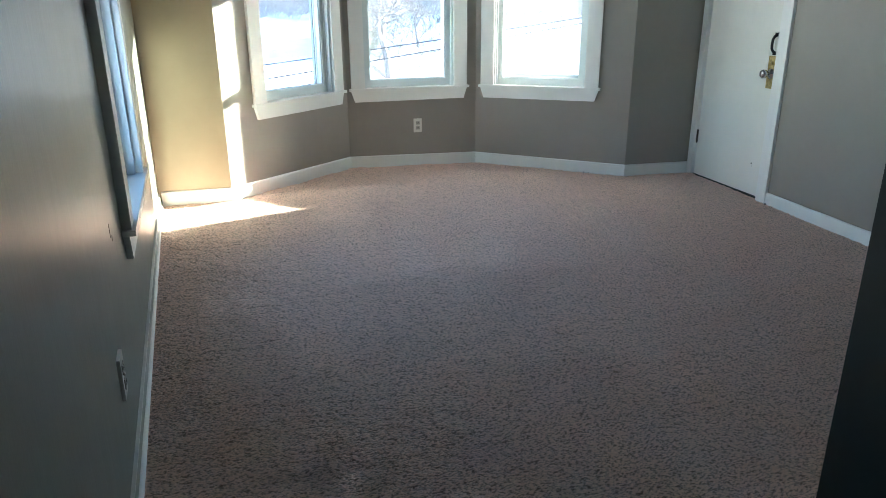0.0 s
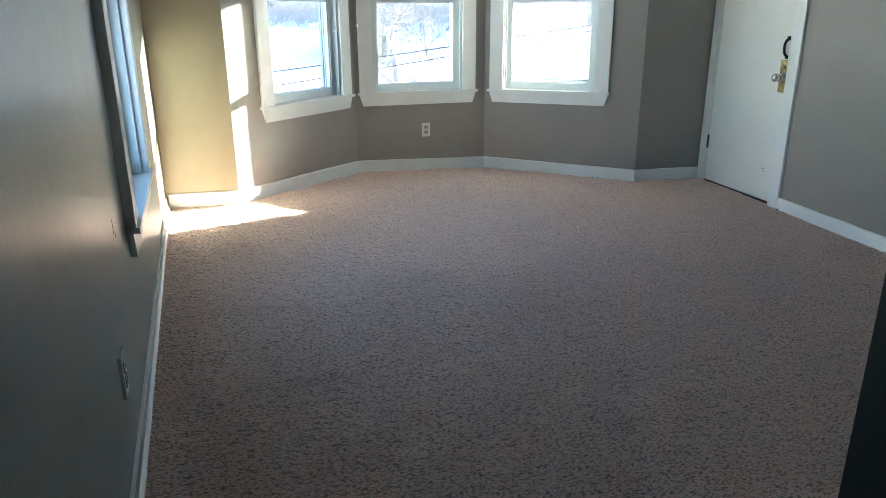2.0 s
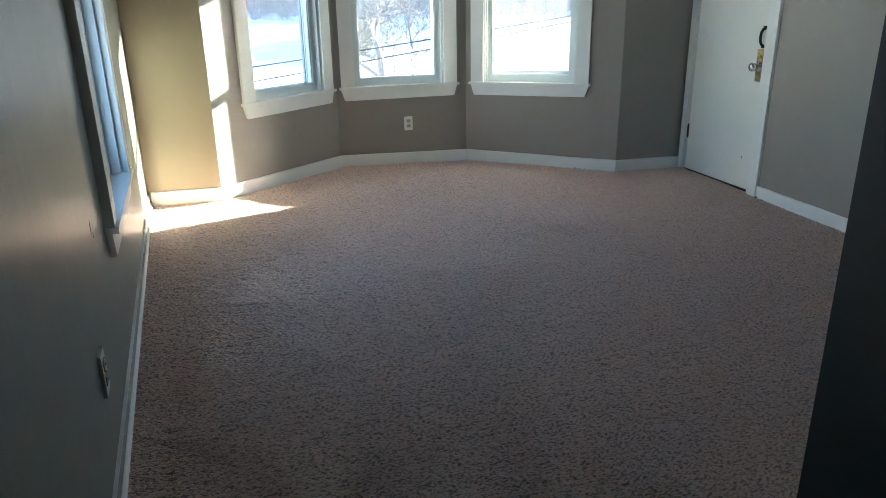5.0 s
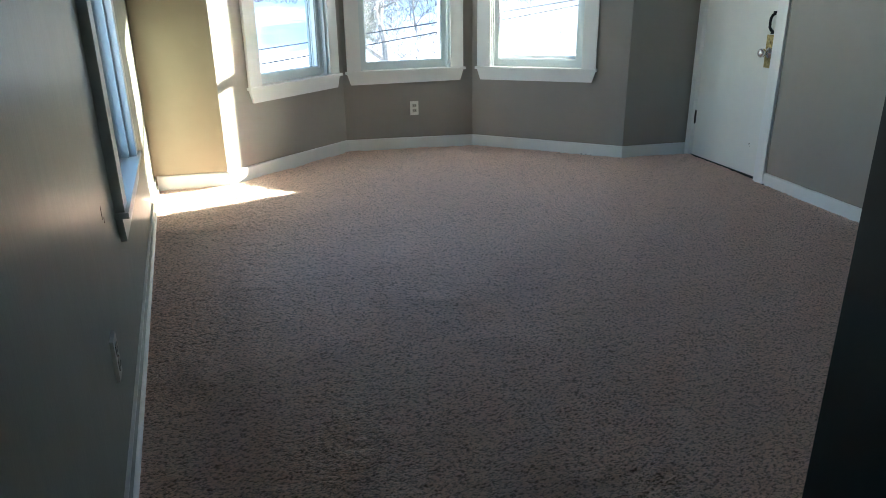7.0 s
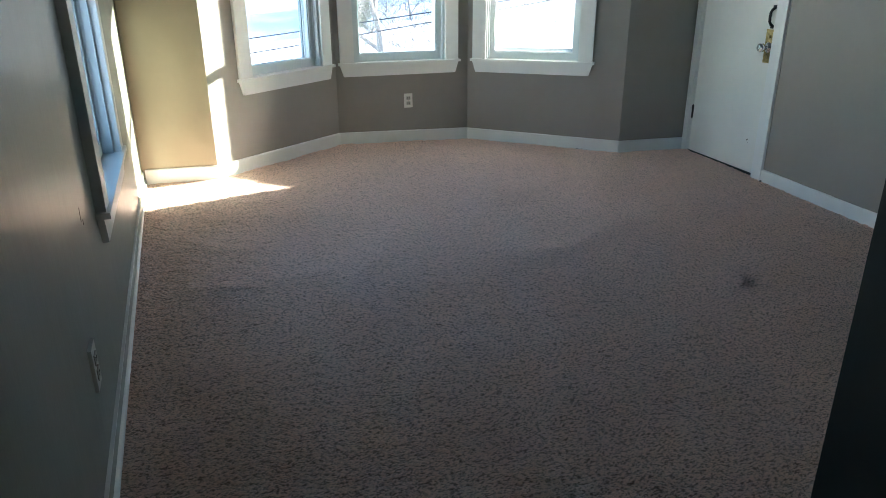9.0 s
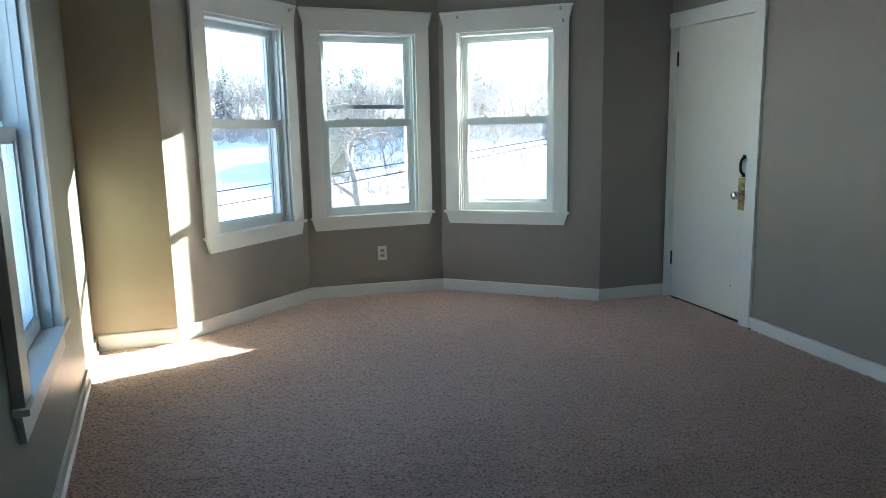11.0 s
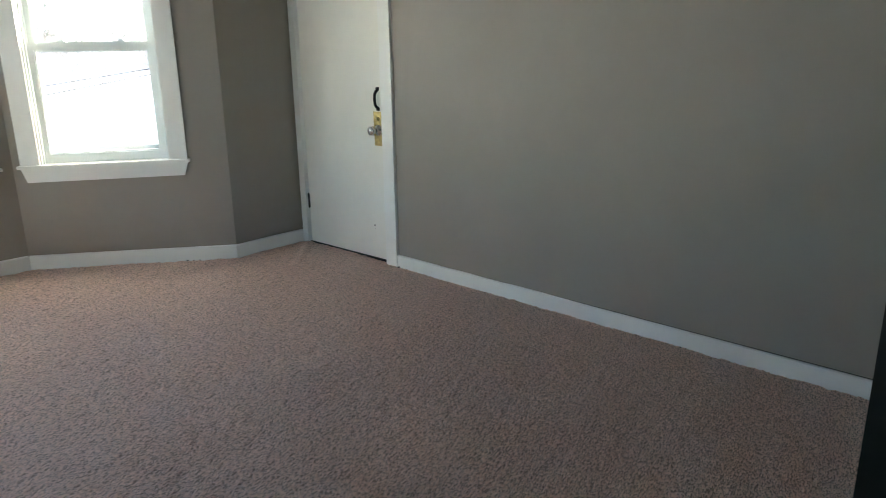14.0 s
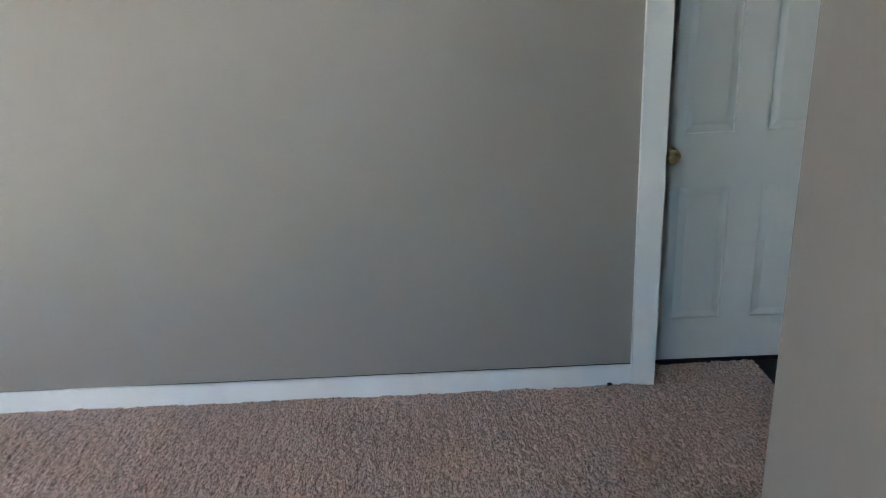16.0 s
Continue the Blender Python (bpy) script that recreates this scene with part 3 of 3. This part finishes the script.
# ---- panel door in the right wall ----
def panel_door():
    m, _ = along(P_R, P_F)
    fz = floor_z(3.19)
    turn = Matrix(((0, -1, 0, D2_U[0] + 1.796), (1, 0, 0, 0), (0, 0, 1, fz), (0, 0, 0, 1)))
    d = empty("door_2", m @ turn, "white six-panel door with brass knob, closed, beyond a cased opening", "door", "structure")
    y1, y0 = 1.796, 1.796 - (D2_U[1] - D2_U[0])
    top = D2_TOP - fz
    bm = bmesh.new()
    box(bm, -0.02, 0.0, y1 - 0.003, y1 + 0.086, -0.02, top + 0.1)
    part("side_casing", bm, M_TRIM, d, "white painted door casing", bevel=0.003)
    bm = bmesh.new()
    box(bm, -0.02, 0.0, y0 - 0.086, y0 + 0.003, -0.02, top + 0.1)
    part("side_casing", bm, M_TRIM, d, "white painted door casing", bevel=0.003)
    bm = bmesh.new()
    box(bm, -0.02, 0.0, y0 + 0.003, y1 - 0.003, top - 0.003, top + 0.1)
    part("head_casing", bm, M_TRIM, d, bevel=0.003)
    for a, b in ((y1 - 0.004, y1 - 0.0005), (y0 + 0.0005, y0 + 0.004)):
        bm = bmesh.new()
        box(bm, 0.0, 0.2, a, b, -0.02, top)
        part("jamb", bm, M_TRIM, d)
    # slab with six sunk, raised-centre panels; its face looks to the room
    w0, w1 = 1.0, 1.81
    fx = 0.15
    slab = bmesh.new()
    box(slab, fx + 0.012, fx + 0.035, w0, w1, 0.004, 2.05)
    zs = [(0.185, 0.725), (0.93, 1.56), (1.66, 1.9)]
    ys = [(w0 + 0.125, 1.374), (1.496, w1 - 0.125)]
    box(slab, fx, fx + 0.012, w0, ys[0][0], 0.004, 2.05)
    box(slab, fx, fx + 0.012, ys[1][1], w1, 0.004, 2.05)
    box(slab, fx, fx + 0.012, ys[0][1], ys[1][0], 0.004, 2.05)
    edges = [0.004, zs[0][0], zs[0][1], zs[1][0], zs[1][1], zs[2][0], zs[2][1], 2.05]
    for a, b in ys:
        for k in range(0, 8, 2):
            box(slab, fx, fx + 0.012, a, b, edges[k], edges[k + 1])
    so = part("slab", slab, M_DOOR, d, "white six-panel door slab")
    for a, b in ys:
        for c0, c1 in zs:
            pb = bmesh.new()
            i = 0.032
            lo = [pb.verts.new(v) for v in ((fx + 0.0115, a + 0.004, c0 + 0.004), (fx + 0.0115, b - 0.004, c0 + 0.004), (fx + 0.0115, b - 0.004, c1 - 0.004), (fx + 0.0115, a + 0.004, c1 - 0.004))]
            hi = [pb.verts.new(v) for v in ((fx + 0.003, a + i, c0 + i), (fx + 0.003, b - i, c0 + i), (fx + 0.003, b - i, c1 - i), (fx + 0.003, a + i, c1 - i))]
            pb.faces.new(hi)
            for k in range(4):
                pb.faces.new((lo[k], lo[(k + 1) % 4], hi[(k + 1) % 4], hi[k]))
            pb.faces.new(lo[::-1])
            part("panel", pb, M_DOOR, so)
    kb = bmesh.new()
    ky, kz = 1.732, 0.856
    tube(kb, [(fx - x, ky, kz) for x in (-0.001, 0.006, 0.008, 0.026, 0.03, 0.044, 0.06, 0.069, 0.072)], [0.032, 0.031, 0.012, 0.012, 0.019, 0.026, 0.027, 0.02, 0.01], 20)
    part("knob", kb, M_BRASS, so, "polished brass door knob", smooth=True)
    bm = bmesh.new()
    box(bm, 0.146, 0.26, y0, y1 - 0.004, -0.014, -0.001)
    part("threshold", bm, M_DARK, d, "black rubber threshold strip")
    return d


panel_door()


# ---- outlets ----
def outlet(m, label, deep=0.006):
    o = empty("wall_outlet", m, label, "outlet", group="wall outlets")
    bm = bmesh.new()
    box(bm, -0.036, 0.036, -deep, 0.0, -0.058, 0.058)
    part("cover_plate", bm, M_PLATE, o, bevel=0.0025)
    for z in (-0.021, 0.021):
        bm = bmesh.new()
        box(bm, -0.017, 0.017, -deep - 0.0025, -deep, z - 0.014, z + 0.014)
        rc = part("receptacle", bm, M_SOCKET, o, "grey-white receptacle", bevel=0.002)
        for x in (-0.007, 0.007):
            bm = bmesh.new()
            box(bm, x - 0.0015, x + 0.0015, -deep - 0.0032, -deep - 0.0026, z - 0.004, z + 0.006)
            part("slot", bm, M_DARK, rc)
    bm = bmesh.new()
    tube(bm, [(0, -deep, 0), (0, -deep - 0.0025, 0)], [0.004, 0.0035], 10)
    part("screw", bm, M_CHROME, o)
    return o


m2, _ = along(P_A, P_B)
outlet(m2 @ Matrix.Translation((0.598, 0, 0.336)), "ivory duplex outlet on the bay wall")
m4, _ = along((P_CL[0], Y_BACK), P_CL)
outlet(m4 @ Matrix.Translation((3.03 - Y_BACK, 0, 0.375)), "thick ivory duplex outlet low on the scuffed wall", 0.009)


# ---- outdoors, seen through the windows ----
GROUND = -3.6


def ground_z(x, y):
    r = math.hypot(x - 1.6, y)
    return GROUND + min(5.5, max(0.0, r - 48) * 0.145) + 0.35 * noise.noise((x * 0.04, y * 0.04, 0))


def build_ground():
    rings, seg = [0, 6, 12, 18, 24, 30, 36, 42, 48, 54, 60, 68, 78, 90, 110, 150, 220, 400, 900], 72
    verts, faces = [], []
    for r in rings:
        for k in range(seg):
            a = 2 * math.pi * k / seg
            x, y = 1.6 + r * math.sin(a), r * math.cos(a)
            verts.append((x, y, ground_z(x, y)))
    for i in range(len(rings) - 1):
        for k in range(seg):
            a, b = i * seg + k, i * seg + (k + 1) % seg
            faces.append((a, b, b + seg, a + seg))
    me = bpy.data.meshes.new("ground")
    me.from_pydata(verts, [], faces)
    me.materials.append(M_SNOW)
    for p in me.polygons:
        p.use_smooth = True
    return tagged(new("ground", me), "snow-covered field rising to distant woods", "snow ground", kind="structure")


build_ground()


def bare_tree_mesh(seed, height, spread=0.5, depth=5, thin=0.014, stout=0.017):
    rnd = random.Random(seed)
    trunk, crown = bmesh.new(), bmesh.new()

    def grow(p, d, length, r, level):
        pts, radii, n = [p.copy()], [r], 3
        for i in range(n):
            d = (d + Vector((rnd.uniform(-1, 1), rnd.uniform(-1, 1), rnd.uniform(-0.3, 0.7))) * 0.16).normalized()
            p = p + d * length / n
            pts.append(p.copy())
            radii.append(r * (1 - 0.4 * (i + 1) / n))
        tube(trunk if level == 0 else crown, pts, radii, 6 if level < 2 else 3, cap=False)
        if level >= depth:
            return
        kids = 5 if level == 0 else rnd.choice((2, 3, 3))
        for k in range(kids):
            f = rnd.uniform(0.35, 1.0)
            q = pts[min(n, 1 + int(f * n))] if level else pts[rnd.choice((1, 2, 3, 3))]
            a = rnd.uniform(0, 2 * math.pi)
            side = d.orthogonal().normalized()
            side.rotate(Matrix.Rotation(a, 3, d))
            nd = (d * (1 - spread * 0.75) + side * spread * rnd.uniform(0.7, 1.3) + Vector((0, 0, 0.12))).normalized()
            grow(q, nd, length * rnd.uniform(0.55, 0.8), max(r * 0.55, thin), level + 1)

    grow(Vector((0, 0, -0.3)), Vector((0, 0, 1)), height * 0.3, height * stout, 0)
    return trunk, crown


def tree_at(m, seed, height, label, spread=0.5, depth=5, thin=0.014, stout=0.017, bark=M_BARK):
    t, c = bare_tree_mesh(seed, height, spread, depth, thin, stout)
    ob = empty("bare_tree", m, label, "tree", group="bare winter trees")
    part("trunk", t, bark, ob, smooth=True)
    part("crown", c, bark, ob, "fine leafless twigs")
    return ob


def polar(az, dist):
    x, y = 0.3 + dist * math.sin(radians(az)), 1.5 + dist * math.cos(radians(az))
    return x, y, ground_z(x, y)


rnd = random.Random(5)
near_tree = tree_at(Matrix.Translation(polar(15.4, 44)), 3, 11.5, "leafless spreading tree beyond the cables in the snow", 0.7, 7, 0.013, 0.024, M_TWIG)
for k, (az, dist, h) in enumerate(((29.3, 58, 5.0), (26.8, 66, 5.5), (25.4, 52, 2.2), (9.5, 47, 2.0), (17.8, 60, 6.0), (12.0, 62, 5.0))):
    tree_at(Matrix.Translation(polar(az, dist)), 40 + k, h, "slim leafless sapling standing in snow", 0.5, 4, bark=M_TWIG)
protos = [tree_at(Matrix.Translation(polar(2 + 9 * i, 80 + 3 * i)), 20 + i, h, "leafless grey tree at the edge of the woods", 0.5, 6, 0.018, 0.014) for i, h in enumerate((10.5, 11.5, 9.5, 11.0, 12.0))]
for i in range(130):
    az = -10 + 44 * (i + rnd.random() * 0.9) / 130
    x, y, z = polar(az, rnd.uniform(76, 112))
    sc = rnd.uniform(0.66, 1.06)
    copy_thing(rnd.choice(protos), Matrix.Translation((x, y, z)) @ Matrix.Rotation(rnd.uniform(0, 6.28), 4, "Z")).scale = (sc, sc, sc)


def brush(seed, az0, az1, d0, d1, count, tall, label, bark=M_BARK):
    """A thicket of thin crooked stems, too many to count."""
    rnd = random.Random(seed)
    bm = bmesh.new()
    for _ in range(count):
        x, y, z = polar(rnd.uniform(az0, az1), rnd.uniform(d0, d1))
        for _ in range(5):
            h = tall * rnd.uniform(0.3, 1.0)
            p, d = Vector((x, y, z - 0.1)), Vector((rnd.uniform(-1, 1), rnd.uniform(-1, 1), rnd.uniform(0.5, 1.3))).normalized()
            q = p + d * h * 0.5
            tube(bm, [p, q, q + (d + Vector((rnd.uniform(-0.7, 0.7), 0, rnd.uniform(-0.5, 0.4)))).normalized() * h * 0.5], [0.022, 0.016, 0.007], 3, cap=False)
    solid("brushwood", bm, bark, label, "bushes", "stuff")


brush(3, -10, 35, 78, 106, 1650, 3.4, "grey leafless undergrowth along the woods")
brush(6, -10, 35, 74, 84, 820, 4.2, "tall leafless scrub in front of the woods")
ml = Mat("scrub_olive_brown", (0.2, 0.19, 0.14), 0.9)
ml.color(ml.ramp(ml.noise(3, 4), 0.3, 0.7, (0.15, 0.15, 0.11), (0.3, 0.28, 0.21)))
brush(8, 11.6, 14.6, 56, 68, 170, 4.6, "tangled olive brown scrub beside the spreading tree", ml.m)
brush(4, 11, 21.5, 50, 78, 230, 1.9, "leafless brush on the snowy slope", M_TWIG)


def conifer(m, seed, height, width, label):
    rnd = random.Random(seed)
    ob = empty("conifer", m, label, "tree", group="conifers")
    bm = bmesh.new()
    tube(bm, [(0, 0, -0.3), (0, 0, height * 0.95)], [height * 0.018, 0.02], 7)
    part("trunk", bm, M_BARK, ob)
    bm = bmesh.new()
    levels = 36
    for i in range(levels):
        f = i / (levels - 1)
        z = height * (0.16 + 0.84 * f)
        reach = width * (1 - f) ** 0.8 * rnd.uniform(0.65, 1.1) + 0.12
        for k in range(9):
            a = rnd.uniform(0, 2 * math.pi)
            tip = Vector((math.cos(a) * reach, math.sin(a) * reach, z - reach * rnd.uniform(0.1, 0.45)))
            root = Vector((0, 0, z))
            side = Vector((-math.sin(a), math.cos(a), 0)) * reach * 0.2
            for j in range(5):
                g0, g1 = j / 5, (j + 1.3) / 5
                c0, c1 = root.lerp(tip, g0), root.lerp(tip, min(1.05, g1))
                lift = Vector((0, 0, rnd.uniform(-0.12, 0.12) * reach))
                bm.faces.new([bm.verts.new(v) for v in (c0, c1 + side * (1 - g1 * 0.5) + lift, c1 - side * (1 - g1 * 0.5) - lift)])
    part("crown", bm, M_NEEDLE, ob, "dark green needles")
    return ob


conifer(Matrix.Translation(polar(5.5, 82)), 1, 8.9, 1.25, "tall dark conifer above the snowy field")
for i, (az, dist, h) in enumerate(((13.3, 96, 9.9), (14.7, 99, 9.4), (15.9, 94, 9.2), (31, 100, 8), (25.8, 98, 10.6), (11.9, 93, 9.0))):
    conifer(Matrix.Translation(polar(az, dist)), 10 + i, h, 2.2, "dark conifer among bare trees")


def far_house(m, w, d, h, label):
    ob = empty("house", m, label, "house", group="distant houses")
    bm = bmesh.new()
    box(bm, -w / 2, w / 2, -d / 2, d / 2, -1, h)
    wl = part("wall", bm, M_SIDING, ob)
    bm = bmesh.new()
    prism(bm, [(-w / 2 - 0.4, -d / 2 - 0.4, h), (-w / 2 - 0.4, d / 2 + 0.4, h), (-w / 2 - 0.4, 0, h + d * 0.42)], (w + 0.8, 0, 0))
    part("roof", bm, M_ROOF, ob, "snow-covered gable roof")
    for x in (-w * 0.3, 0, w * 0.3):
        bm = bmesh.new()
        box(bm, x - 0.45, x + 0.45, -d / 2 - 0.05, -d / 2 + 0.02, 1.0, 2.3)
        part("window", bm, M_PANE_DARK, ob)
    return ob


far_house(Matrix.Translation(polar(3.6, 104)) @ Matrix.Rotation(0.4, 4, "Z"), 9, 7, 2.6, "distant house with a snowy roof")

# two service cables sagging across the view
for z_start, rise in ((-0.04, 0.136), (-0.40, 0.163)):
    pts = []
    for i in range(41):
        q = -30 + 70 * i / 40
        pts.append((1.1 + 0.94 * q, 18.76 - 0.342 * q + (0.0 if rise < 0.15 else 0.15), z_start + rise * q + 0.0012 * (q - 4) ** 2))
    bm = bmesh.new()
    tube(bm, pts, [0.014] * len(pts), 6)
    solid("overhead_cable", bm, M_WIRE, "black overhead service cable against snow", "cable", group="overhead cables")
# poles that carry them, outside the windows' view
for x, y, top in ((-27.1, 29.1, 0.2), (38.7, 5.15, 7.9)):
    bm = bmesh.new()
    tube(bm, [(x, y, GROUND - 0.5), (x, y, top)], [0.16, 0.12], 10)
    solid("utility_pole", bm, M_BARK, "weathered wooden utility pole holding cables", "pole", group="utility poles")


# ---- small traces on the floor and walls ----
def crumb(x, y, size, label):
    bm = bmesh.new()
    bmesh.ops.create_icosphere(bm, subdivisions=1, radius=size)
    for v in bm.verts:
        v.co *= 1 + 0.5 * noise.noise(v.co * 90 + Vector((x, y, 0)))
        v.co.z *= 0.6
    ob = solid("debris", bm, M_DARK, label, "debris", group="crumbs on the carpet")
    ob.location = (x, y, floor_z(x) - 0.006 + size * 0.4)


m_r, _ = along(P_R, P_F)
for u, off, size in ((4.18, -0.02, 0.011), (4.215, -0.03, 0.005), (1.12, -0.03, 0.009), (1.2, -0.035, 0.005), (0.1, -0.045, 0.012), (0.13, -0.06, 0.007), (3.1, -0.03, 0.005)):
    q = m_r @ Vector((u, off, 0))
    crumb(q.x, q.y, size, "dark crumb of dirt on the carpet")
m_3, _ = along(P_B, P_C)
for u, size in ((0.98, 0.008), (1.02, 0.006), (1.06, 0.005)):
    q = m_3 @ Vector((u, -0.035, 0))
    crumb(q.x, q.y, size, "dark crumb of dirt on the carpet")
wall_l = bpy.data.objects["wall_left"]
for y, z, h in ((3.3, 0.69, 0.02), (3.33, 0.66, 0.008)):
    bm = bmesh.new()
    prism(bm, [(y - Y_BACK - 0.003, -0.0012, z - h), (y - Y_BACK + 0.002, -0.0012, z - h * 0.8), (y - Y_BACK + 0.004, -0.0012, z + h), (y - Y_BACK, -0.0012, z + h * 0.7)], (0, 0.001, 0))
    part("scuff_mark", bm, M_BROWN, wall_l, "short dark scuff in the paint")
